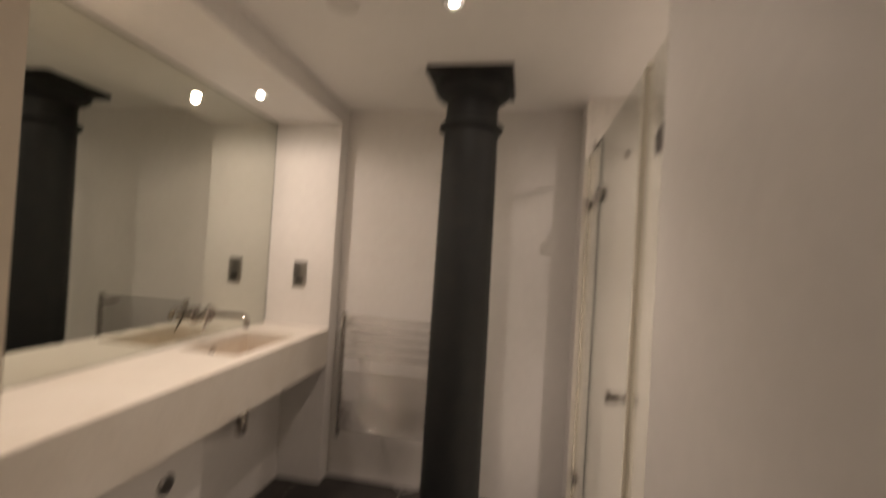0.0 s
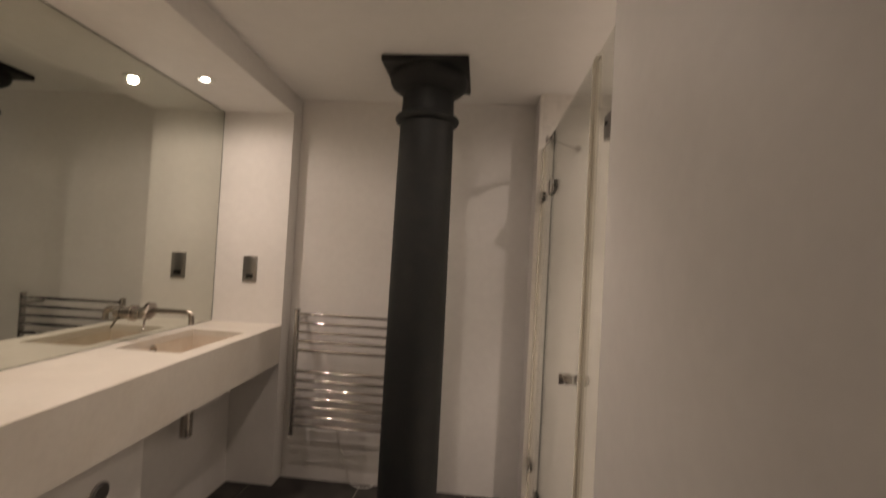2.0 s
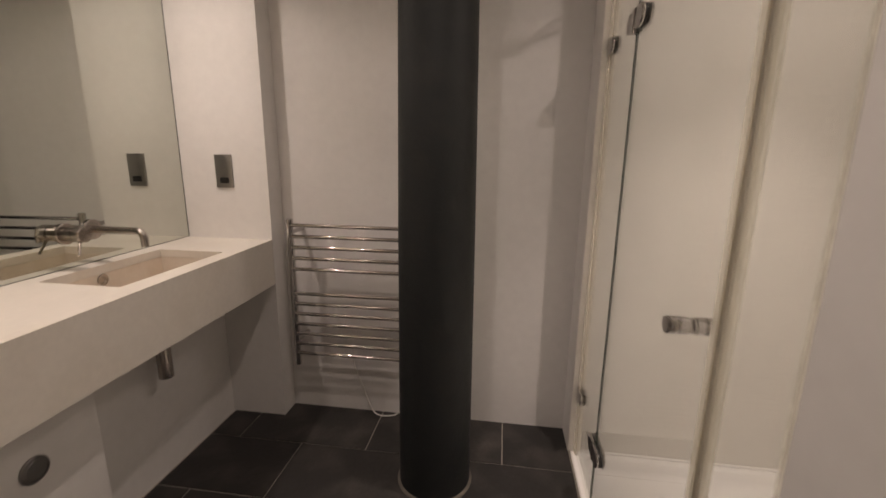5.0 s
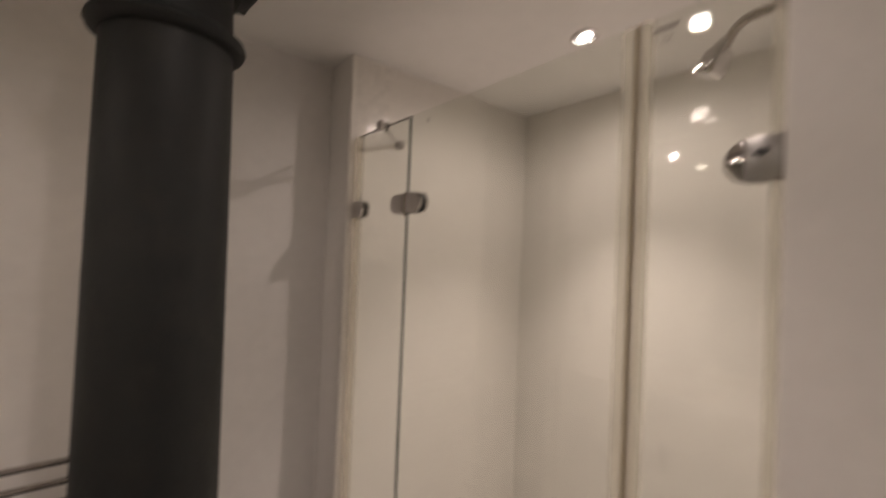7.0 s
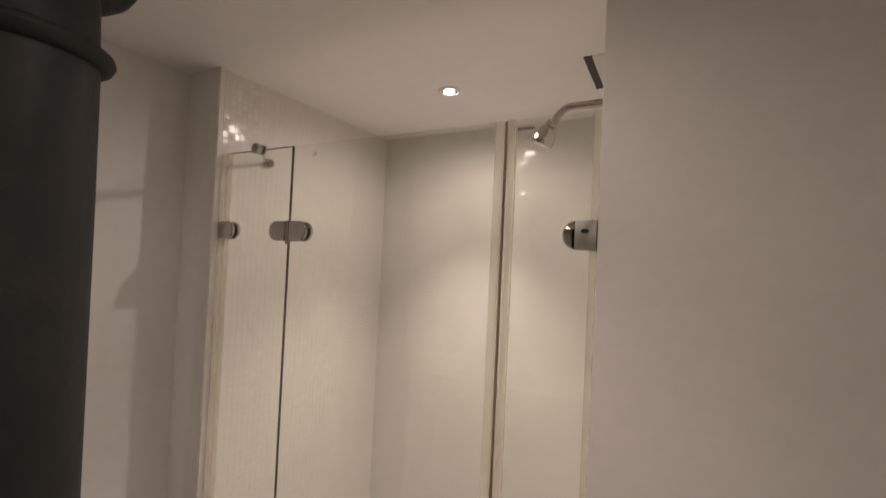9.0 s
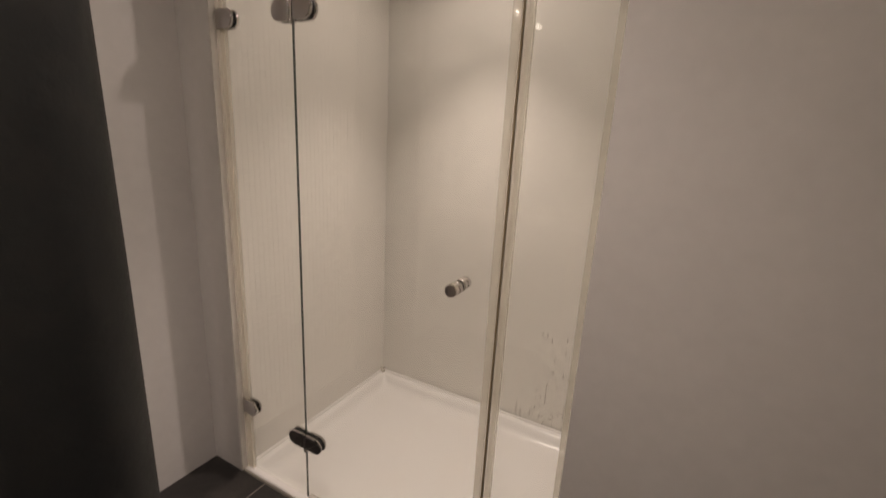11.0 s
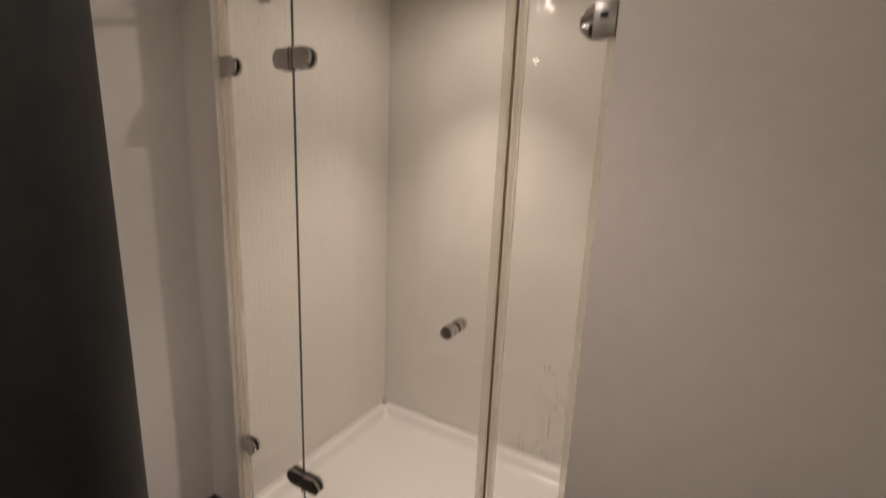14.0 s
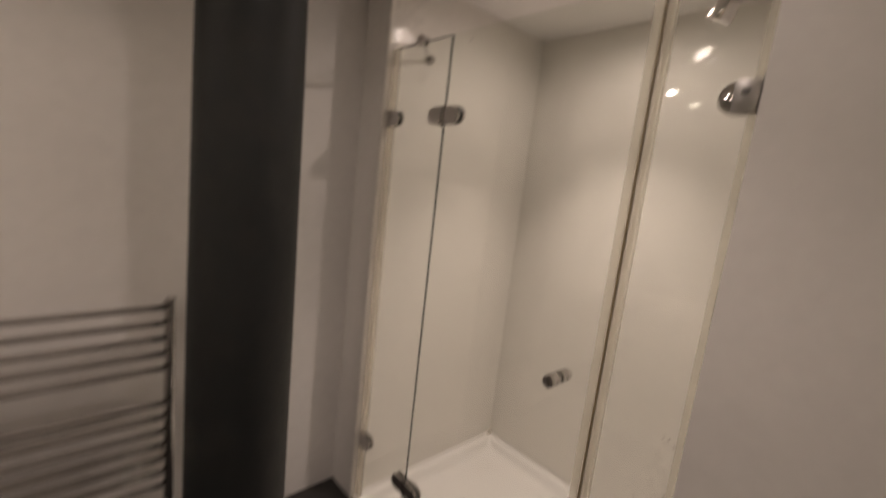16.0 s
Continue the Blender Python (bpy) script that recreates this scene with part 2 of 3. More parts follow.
def mesh_of(name, bm, material, origin=(0, 0, 0)):
    bmesh.ops.translate(bm, verts=bm.verts, vec=-Vector(origin))
    me = bpy.data.meshes.new(name)
    bm.to_mesh(me); bm.free()
    me.materials.append(material)
    return me


def thing(name, at, label, category, group=""):
    ob = new(name)
    ob.location = at
    ob.empty_display_size = 0.05
    ORIGIN[ob] = Vector(at)
    return tagged(ob, label, category, group)


def part(name, bm, material, parent, label=""):
    ob = new(name, mesh_of(name, bm, material, ORIGIN[parent]))
    ob.parent = parent
    ORIGIN[ob] = ORIGIN[parent]
    finish(ob)
    return tagged(ob, label) if label else ob


def single(name, bm, material, label, category, at=(0, 0, 0)):
    ob = new(name, mesh_of(name, bm, material, at))
    ob.location = at
    ORIGIN[ob] = Vector(at)
    return tagged(finish(ob), label, category)


def built(name, bm, material, label, category):
    ob = new(name, mesh_of(name, bm, material))
    ORIGIN[ob] = Vector((0, 0, 0))
    return tagged(finish(ob), label, category, kind="structure")


# ---- large structure ----
MIR_X, FRONT_X, END_Y, BACK_Y = -1.409, -0.988, 2.635, 2.745
NIB_X, SCREEN_X, SHOW_Y, SHOW_X, NEAR_Y = 0.400, 0.432, 2.572, 1.348, 1.338
WALL_X, JAMB_Y, NICHE_Y, COUNTER, UNDER = 0.418, 0.55, 0.986, 0.910, 0.696
BOX_X, BOX_Y, LOW_X = -1.11, 1.81, -1.27
SKEW = 0.0327  # the niche side runs out of square with the room


def skewed(bm, slope=SKEW):
    """Shears a body of the niche side so that it runs parallel to the counter's front."""
    for v in bm.verts:
        v.co.x += slope * (END_Y - v.co.y)
    return bm



floor = built("floor", cuboid(-1.7, 0.425, -1.6, 3.0, -0.1, -0.005), M_GROUT, "pale grout bed of a dark slate tiled floor", "floor")
ceiling = built("ceiling", cuboid(-1.7, 1.6, 0.25, 3.0, CEIL, CEIL + 0.12), M_CEIL, "smooth white painted plaster ceiling", "ceiling")
built("wall_mirror_side", skewed(cuboid(-1.7, MIR_X - 0.008, NICHE_Y, END_Y, UNDER, SOFFIT)), M_WALL, "white painted wall behind the mirror", "wall")
built("wall_under_counter", cuboid(-1.7, LOW_X, BOX_Y - 0.3, END_Y, -0.05, UNDER), M_WALL, "white painted wall below the basin counter", "wall")
built("wall_niche_end", cuboid(-1.7, FRONT_X, END_Y, 3.0, -0.05, CEIL), M_WALL, "white painted end wall of the basin niche", "wall")
built("wall_back", cuboid(FRONT_X, NIB_X, BACK_Y, 3.0, -0.05, CEIL), M_WALL, "white painted back wall behind the towel rail", "wall")
built("bulkhead", skewed(cuboid(-1.75, FRONT_X, NICHE_Y, END_Y, SOFFIT, CEIL), 0.041), M_WALL, "white plaster bulkhead above the mirror niche", "bulkhead")
# darker and yellower in tone than the other niche walls
built("wall_niche_near", cuboid(-1.7, -0.934, 0.45, NICHE_Y, UNDER, CEIL), M_WARM, "cream toned wall closing the mirror niche", "wall")
built("cistern_wall", cuboid(-1.7, BOX_X, 0.45, BOX_Y, -0.05, UNDER, 0.002), M_WALL, "white boxed-in cistern wall behind the toilet", "wall")
wall_shower_end = built("wall_shower_end", cuboid(NIB_X, 1.6, SHOW_Y + 0.006, 3.0, -0.15, CEIL), M_WALL, "white wall end beside the shower", "wall")
wall_shower_back = built("wall_shower_back", cuboid(SHOW_X + 0.006, 1.6, NEAR_Y, SHOW_Y + 0.006, -0.15, CEIL), M_TGROUT, "shower back wall bedded for cream mosaic", "wall")
built("wall_shower_near", cuboid(WALL_X, 1.6, 0.45, NEAR_Y, -0.15, CEIL, 0.003), M_WALL, "plain white painted wall beside the shower", "wall")
built("shower_end_bed", cuboid(NIB_X + 0.002, SHOW_X + 0.006, SHOW_Y + 0.0005, SHOW_Y + 0.006, 0.0, CEIL), M_TGROUT, "cream grout bed of the shower end wall", "wall")
# doorway through which the walk begins, and the hall behind it
built("wall_door_left", cuboid(-1.7, -0.52, 0.25, 0.45, -0.05, CEIL), M_WALL, "white painted wall beside the doorway", "wall")
built("wall_door_right", cuboid(0.41, 1.6, 0.25, 0.45, -0.05, CEIL), M_WALL, "white painted wall beside the doorway", "wall")
door_lining = built("door_frame", join(cuboid(0.395, 0.4175, 0.24, JAMB_Y, 0.0, 2.06, 0.003), cuboid(-0.52, -0.49, 0.24, 0.47, 0.0, 2.06, 0.003), cuboid(-0.49, 0.395, 0.24, 0.47, 2.03, 2.06, 0.003)), M_WARM, "cream painted wooden door lining, doorway open", "door frame")
built("wall_door_head", cuboid(-0.52, 0.41, 0.25, 0.45, 2.06, CEIL), M_WALL, "white painted wall above the doorway", "wall")
built("wall_hall_left", cuboid(-1.2, -1.05, -1.6, 0.25, -0.05, CEIL), M_WALL, "plain painted wall of the hall", "wall")
built("wall_hall_right", cuboid(0.9, 1.05, -1.6, 0.25, -0.05, CEIL), M_WALL, "plain painted wall of the hall", "wall")
built("wall_hall_end", cuboid(-1.2, 1.05, -1.7, -1.6, -0.05, CEIL), M_WALL, "plain painted end wall of the hall", "wall")
built("floor_hall", cuboid(0.425, 1.05, -1.6, 0.5, -0.1, 0.0), M_FLOORWOOD, "brown floor of the hall", "floor")
built("ceiling_hall", cuboid(-1.2, 1.05, -1.7, 0.25, CEIL, CEIL + 0.12), M_CEIL, "plain white ceiling of the hall", "ceiling")

# ---- ceiling fittings ----


def downlight(x, y, z):
    t = thing("downlight", (x, y, z), "small round recessed downlight, switched on, pale metal rim", "ceiling light", "recessed downlights")
    part("rim", lathe([(0.0305, -0.0005), (0.043, -0.0005), (0.043, -0.004), (0.040, -0.007), (0.032, -0.007), (0.0305, -0.003), (0.0305, -0.0005)][:-1], (x, y, z), 36), M_PVC, t, "pale metal rim")
    part("reflector", lathe([(0.0195, -0.0005), (0.0195, -0.0025), (0.0300, -0.0045), (0.0304, -0.0005)], (x, y, z), 32), M_PLATE, t, "dull metal reflector")
    part("bulb", lathe([(0.017, -0.001), (0.017, -0.0060), (0.012, -0.0068), (0.004, -0.0072)], (x, y, z), 28), M_LAMP, t, "glowing bulb face")


# the fitting in the hall is unseen and only belongs to the added lamp
for lx, ly, lz, *_rest in LAMPS:
    downlight(lx, ly, lz)
vent = thing("ceiling_vent", (-0.548, 1.645, CEIL), "round white plastic vent cover on the ceiling", "vent")
part("cover", lathe([(0.050, -0.005), (0.056, -0.006), (0.0585, -0.009), (0.056, -0.0125), (0.03, -0.014), (0.004, -0.014)], (-0.548, 1.645, CEIL), 44), M_PVC, vent)
part("collar", lathe([(0.048, -0.0005), (0.048, -0.006)], (-0.548, 1.645, CEIL), 36), M_SEAL, vent)
fan = thing("extractor_vent", (0.92, 1.40, CEIL), "dark slotted extractor grille in the shower ceiling", "vent")
part("frame", join(cuboid(0.80, 1.05, 1.345, 1.430, CEIL - 0.006, CEIL - 0.0005, 0.001)), M_PVC, fan)
part("slot", cuboid(0.80, 1.05, 1.430, 1.455, CEIL - 0.004, CEIL - 0.0005), M_BLACK, fan, "black open slot")

# ---- column ----
CX, CY = -0.170, 2.336
col = thing("column", (CX, CY, 0), "dark charcoal painted cast iron column with moulded capital", "column")
part("shaft", lathe([(0.143, 0.0), (0.1425, 0.3), (0.140, 1.0), (0.134, 1.7), (0.130, 1.985)], (CX, CY, 0), 72), M_IRON, col)
part("ring", lathe([(0.129, 1.985), (0.139, 1.987), (0.151, 1.995), (0.156, 2.006), (0.153, 2.016), (0.142, 2.024), (0.128, 2.027)], (CX, CY, 0), 72), M_IRON, col, "rounded moulding ring")
part("capital", lathe([(0.128, 2.027), (0.125, 2.10), (0.124, 2.134), (0.138, 2.138), (0.142, 2.144), (0.160, 2.152), (0.177, 2.166), (0.187, 2.184), (0.189, 2.204), (0.184, 2.222)], (CX, CY, 0), 72), M_IRON, col, "flared round capital")
part("abacus", cuboid(CX - 0.197, CX + 0.197, CY - 0.192, CY + 0.192, 2.218, CEIL - 0.001, 0.002), M_IRON, col, "square top plate against the ceiling")
part("foot_seal", lathe([(0.153, 0.0005), (0.151, 0.003), (0.146, 0.006), (0.1425, 0.007)], (CX, CY, 0), 60), M_CAULK, col, "rough stained sealant round the foot")

# ---- basin niche ----
mirror = thing("mirror", (MIR_X, 1.84, COUNTER), "frameless wall mirror filling the niche above the counter", "mirror")
part("mirror_glass", skewed(cuboid(MIR_X - 0.005, MIR_X, NICHE_Y + 0.004, END_Y - 0.004, COUNTER + 0.0026, SOFFIT - 0.005)), M_MIRROR, mirror)
part("edge", skewed(join(cuboid(MIR_X - 0.0075, MIR_X - 0.0052, NICHE_Y + 0.0005, END_Y - 0.0005, COUNTER + 0.001, SOFFIT - 0.0005),
                  cuboid(MIR_X - 0.005, MIR_X + 0.0006, END_Y - 0.004, END_Y - 0.0008, COUNTER + 0.002, SOFFIT - 0.001),
                  cuboid(MIR_X - 0.005, MIR_X + 0.0006, NICHE_Y + 0.001, END_Y - 0.004, SOFFIT - 0.005, SOFFIT - 0.001),
                  cuboid(MIR_X - 0.005, MIR_X + 0.0006, NICHE_Y + 0.001, END_Y - 0.004, COUNTER + 0.0008, COUNTER + 0.0025))), M_MEDGE, mirror, "dark mirror edge joint")

SX0, SX1, SY0, SY1 = -1.325, -1.043, 1.885, 2.360
EDGE_X = -0.934  # the front runs slightly out of square
counter = thing("basin_counter", (FRONT_X, 1.84, UNDER), "thick cream cast-stone counter with a sunken basin", "counter")
wt = bmesh.new()
outer, inner = ((MIR_X + 0.047, NICHE_Y + 0.001), (EDGE_X, NICHE_Y + 0.001), (FRONT_X, END_Y - 0.001), (MIR_X - 0.007, END_Y - 0.001)), ((SX0, SY0), (SX1, SY0), (SX1, SY1), (SX0, SY1))
quad = [[wt.verts.new((x, y, z)) for x, y in loop] for z in (COUNTER - 0.03, COUNTER) for loop in (outer, inner)]
for i in range(4):
    k = (i + 1) % 4
    for a, b in ((0, 1), (2, 3), (0, 2), (1, 3)):
        wt.faces.new((quad[a][i], quad[a][k], quad[b][k], quad[b][i]))
bmesh.ops.recalc_face_normals(wt, faces=wt.faces)
part("worktop", wt, M_STONE, counter)
apron = cuboid(FRONT_X - 0.03, FRONT_X - 0.0005, NICHE_Y + 0.001, END_Y - 0.001, UNDER, COUNTER - 0.030)
for v in apron.verts:
    if v.co.y < 2:
        v.co.x += EDGE_X - FRONT_X
part("apron", apron, M_STONE, counter)
part("underside", cuboid(LOW_X - 0.1, FRONT_X - 0.03, NICHE_Y + 0.001, END_Y - 0.001, UNDER + 0.012, UNDER + 0.030), M_STONE, counter)
bas = join(cuboid(SX0 - 0.012, SX0 - 0.0005, SY0 - 0.012, SY1 + 0.012, COUNTER - 0.135, COUNTER - 0.031),
           cuboid(SX1 + 0.0005, SX1 + 0.012, SY0 - 0.012, SY1 + 0.012, COUNTER - 0.135, COUNTER - 0.031),
           cuboid(SX0 - 0.0005, SX1 + 0.0005, SY0 - 0.012, SY0 - 0.0005, COUNTER - 0.135, COUNTER - 0.031),
           cuboid(SX0 - 0.0005, SX1 + 0.0005, SY1 + 0.0005, SY1 + 0.012, COUNTER - 0.135, COUNTER - 0.031),
           cuboid(SX0 - 0.012, SX1 + 0.012, SY0 - 0.012, SY1 + 0.012, COUNTER - 0.150, COUNTER - 0.135))
basin = part("basin", bas, M_BASIN, counter, "rectangular cream stone basin, slightly stained")
part("overflow", lathe([(0.010, 0.0), (0.019, 0.0005), (0.022, 0.003), (0.020, 0.005), (0.012, 0.004), (0.010, 0.001)], (SX0, 2.09, COUNTER - 0.052), 28, "x"), M_STEEL, basin, "brass-tinged steel overflow ring")
part("drain", lathe([(0.031, 0.0), (0.031, 0.003), (0.026, 0.005), (0.004, 0.006)], (-1.18, 2.12, COUNTER - 0.135), 32), M_STEEL, basin, "round steel drain")

TAP_X = MIR_X + 0.0185
tap = thing("basin_tap", (TAP_X, 2.13, 1.028), "wall-mounted brushed steel basin tap through the mirror", "tap")
part("flange", lathe([(0.036, 0.0008), (0.036, 0.007), (0.034, 0.009), (0.016, 0.010)], (TAP_X, 2.142, 1.028), 36, "x"), M_STEEL, tap)
part("spout", tube(bend((TAP_X + 0.005, 2.142, 1.028), (-1.185, 2.142, 1.028), (-1.185, 2.142, 0.974), 0.032, 10), 0.0125, 18), M_STEEL, tap)
part("valve_flange", lathe([(0.036, 0.0008), (0.036, 0.007), (0.034, 0.009), (0.022, 0.010)], (TAP_X, 2.045, 1.028), 36, "x"), M_STEEL, tap)
valve = part("valve", lathe([(0.026, 0.008), (0.026, 0.045), (0.0235, 0.046), (0.0235, 0.049), (0.027, 0.050), (0.027, 0.076), (0.025, 0.079), (0.004, 0.080)], (TAP_X, 2.045, 1.028), 32, "x"), M_STEEL, tap)
part("lever", tube([(TAP_X + 0.062, 2.040, 1.012), (TAP_X + 0.075, 2.015, 0.962)], 0.0045, 10), M_STEEL, valve, "thin steel lever pin")

sock = thing("shaver_socket", (-1.194, END_Y, 1.22), "brushed steel shaver socket plate with black outlet", "socket")
part("plate", cuboid(-1.236, -1.153, END_Y - 0.008, END_Y - 0.0005, 1.146, 1.294, 0.002), M_PLATE, sock)
part("outlet", cuboid(-1.214, -1.172, END_Y - 0.011, END_Y - 0.0075, 1.166, 1.192, 0.0015), M_BLACK, sock, "black outlet insert")

trap = thing("bottle_trap", (-1.19, 2.16, 0.46), "chrome bottle trap under the basin", "waste trap")
part("bottle", lathe([(0.022, 0.455), (0.026, 0.458), (0.026, 0.625), (0.023, 0.630), (0.016, 0.632), (0.016, 0.71)], (-1.19, 2.16, 0), 30), M_STEEL, trap)
part("outlet_pipe", tube([(LOW_X + 0.001, 2.16, 0.60), (-1.205, 2.16, 0.60)], 0.0155, 18), M_STEEL, trap)
part("wall_rose", lathe([(0.032, 0.001), (0.032, 0.004), (0.018, 0.010)], (LOW_X, 2.16, 0.60), 28, "x"), M_STEEL, trap)

# ---- toilet ----


def dshape(x0, x1, yc, half, n=26, sq=2.0):
    """Plan of a toilet lid: straight at the hinge, round at the front."""
    mid = x0 + (x1 - x0) * 0.37
    pts = [(x0, yc - half * 0.72), (x0, yc + half * 0.72), (x0 + 0.012, yc + half * 0.80), (x0 + 0.06, yc + half * 0.92)]
    for i in range(n + 1):
        a = math.pi / 2 - math.pi * i / n
        c, s_ = math.cos(a), math.sin(a)
        pts.append((mid + (x1 - mid) * abs(c) ** (2 / sq), yc + half * math.copysign(abs(s_) ** (2 / sq), s_)))
    pts.append((x0 + 0.06, yc - half * 0.92))
    pts.append((x0 + 0.012, yc - half * 0.80))
    return pts[::-1]


wc = thing("toilet", (-0.8, 1.15, 0), "white porcelain back-to-wall toilet with closed lid", "toilet")
part("lid", outline(dshape(-0.912, -0.416, 1.150, 0.183), 0.356, 0.374, 0.007), M_PORCELAIN, wc, "closed white lid")
part("seat", outline(dshape(-0.912, -0.412, 1.150, 0.181), 0.336, 0.353, 0.006), M_PORCELAIN, wc)
bowl = bmesh.new()
levels = [(0.0, -0.57, 0.115), (0.06, -0.57, 0.112), (0.16, -0.54, 0.125), (0.25, -0.46, 0.155), (0.308, -0.415, 0.174), (0.335, -0.410, 0.176)]
loops = [[bowl.verts.new((x, y, z)) for x, y in dshape(-0.925, x1, 1.150, h)] for z, x1, h in levels]
for a, b in zip(loops, loops[1:]):
    for i in range(len(a)):
        bowl.faces.new((a[i], a[(i + 1) % len(a)], b[(i + 1) % len(a)], b[i]))
bowl.faces.new(loops[0][::-1]); bowl.faces.new(loops[-1])
bmesh.ops.recalc_face_normals(bowl, faces=bowl.faces)
part("bowl", bowl, M_PORCELAIN, wc)
part("rear_foot", cuboid(BOX_X + 0.001, -0.92, 1.06, 1.24, 0.0, 0.19, 0.01), M_PORCELAIN, wc)
flush = thing("flush_button", (BOX_X, 1.62, 0.495), "round brushed steel flush button on the cistern wall", "flush button")
part("rim", lathe([(0.036, 0.0005), (0.036, 0.006), (0.033, 0.009), (0.029, 0.009), (0.029, 0.004)], (BOX_X, 1.625, 0.494), 36, "x"), M_PLATE, flush)
part("button", lathe([(0.0275, 0.001), (0.0275, 0.008), (0.025, 0.0105), (0.004, 0.0105)], (BOX_X, 1.625, 0.494), 36, "x"), M_PLATE, flush)

# ---- towel rail ----
RY = 2.62
rail = thing("towel_rail", (-0.6, RY, 0.32), "polished chrome ladder towel rail with twelve bars", "towel rail")
for rx in (-0.890, -0.300):
    part("post", lathe([(0.013, 0.300), (0.0155, 0.302), (0.0155, 1.010), (0.013, 1.013)], (rx, RY, 0), 24), M_CHROME, rail)
    for bz in (0.42, 0.95):
        part("bracket", tube([(rx, RY + 0.014, bz), (rx, BACK_Y - 0.001, bz)], 0.010, 14), M_CHROME, rail)
for bz in [0.987 - 0.0507 * i for i in range(5)] + [0.666 - 0.0497 * i for i in range(7)]:
    part("bar", tube([(-0.878, RY - 0.014, bz), (-0.312, RY - 0.014, bz)], 0.0088, 14), M_CHROME, rail)
part("valve_tail", tube([(-0.300, RY, 0.301), (-0.300, RY, 0.254)], 0.010, 12), M_CHROME, rail)
cab = [Vector((-0.66, BACK_Y - 0.012, 0.33)), Vector((-0.645, BACK_Y - 0.012, 0.24)), Vector((-0.60, BACK_Y - 0.014, 0.12)), Vector((-0.56, BACK_Y - 0.02, 0.02)), Vector((-0.51, BACK_Y - 0.045, 0.005)), Vector((-0.44, BACK_Y - 0.035, 0.006)), Vector((-0.40, BACK_Y - 0.012, 0.035)), Vector((-0.385, BACK_Y - 0.010, 0.08))]
smooth_cab = []
for i in range(len(cab) - 1):
    p0, p1, p2, p3 = cab[max(i - 1, 0)], cab[i], cab[i + 1], cab[min(i + 2, len(cab) - 1)]
    for k in range(6):
        t = k / 6
        smooth_cab.append(0.5 * (2 * p1 + (p2 - p0) * t + (2 * p0 - 5 * p1 + 4 * p2 - p3) * t * t + (3 * p1 - p0 - 3 * p2 + p3) * t ** 3))
single("cable", tube(smooth_cab + [cab[-1]], 0.0035, 8), M_PVC, "thin white cable trailing from the towel rail to the floor", "cable")

# ---- shower ----
tray = thing("shower_tray", (0.9, 1.95, -0.05), "low white shower tray with raised rim", "shower tray")
tb = bmesh.new()
X0, X1, Y0, Y1 = SCREEN_X - 0.022, SHOW_X, NEAR_Y + 0.001, SHOW_Y
rings = []
for inset, z, fin in [(0, -0.09, 0), (0, 0.004, 0), (0.004, 0.009, 0), (0.032, 0.010, 0), (0.040, 0.004, 0.01), (0.048, -0.020, 0.03), (0.058, -0.034, 0.045), (0.075, -0.043, 0.06), (0.12, -0.046, 0.07)]:
    x0, x1, y0, y1 = X0 + inset, X1 - inset, Y0 + inset, Y1 - inset
    ring = []
    r = max(fin, 0.002)
    for cx, cy, a0 in ((x1 - r, y1 - r, 0), (x0 + r, y1 - r, 90), (x0 + r, y0 + r, 180), (x1 - r, y0 + r, 270)):
        for k in range(7):
            a = radians(a0 + 15 * k)
            ring.append(tb.verts.new((cx + r * math.cos(a), cy + r * math.sin(a), z)))
    rings.append(ring)
for a, b in zip(rings, rings[1:]):
    for i in range(len(a)):
        tb.faces.new((a[i], a[(i + 1) % len(a)], b[(i + 1) % len(a)], b[i]))
tb.faces.new(rings[-1]); tb.faces.new(rings[0][::-1])
bmesh.ops.recalc_face_normals(tb, faces=tb.faces)
part("tray_body", tb, M_TRAY, tray)
part("corner_blob", lathe([(0.014, 0.009), (0.014, 0.030), (0.009, 0.036)], (SHOW_X - 0.016, SHOW_Y - 0.016, 0), 14), M_SEAL, tray, "yellowed sealant lump")
part("sealant", join(tube([(SHOW_X - 0.004, NEAR_Y + 0.01, 0.012), (SHOW_X - 0.004, SHOW_Y - 0.01, 0.012)], 0.007, 8), tube([(SCREEN_X + 0.02, SHOW_Y - 0.004, 0.012), (SHOW_X - 0.01, SHOW_Y - 0.004, 0.012)], 0.007, 8)), M_TRAY, tray)

GT = 1.951
D_Y, S_Y, P_Y = 2.232, 1.557, 2.541


def pane(name, y0, y1, parent, z0=0.020):
    g = part(name, cuboid(SCREEN_X - 0.004, SCREEN_X + 0.004, y0, y1, z0, GT), M_GLASS, parent, "clear glass pane")
    g.visible_shadow = False
    return g


def glass_edge(y, parent, z0=0.02):
    part("pane_edge", cuboid(SCREEN_X - 0.0042, SCREEN_X + 0.0042, y - 0.0006, y + 0.0006, z0, GT), M_GEDGE, parent, "dark green polished edge")


def pill(y0, y1, zc, half, x0, x1, round0=True, round1=True):
    """A plate with rounded ends, standing in the plane of the screen."""
    pts = []
    n = 12
    if round1:
        pts += [(y1 - half + half * math.cos(a), zc + half * math.sin(a)) for a in [math.pi / 2 - math.pi * i / n for i in range(n + 1)]]
    else:
        pts += [(y1, zc + half), (y1, zc - half)]
    if round0:
        pts += [(y0 + half + half * math.cos(a), zc + half * math.sin(a)) for a in [-math.pi / 2 - math.pi * i / n for i in range(n + 1)]]
    else:
        pts += [(y0, zc - half), (y0, zc + half)]
    bm = outline(pts, 0, abs(x1 - x0), 0.0035, 3)
    for v in bm.verts:
        v.co = Vector((min(x0, x1) + v.co.z, v.co.x, v.co.y))
    bmesh.ops.recalc_face_normals(bm, faces=bm.faces)
    return bm


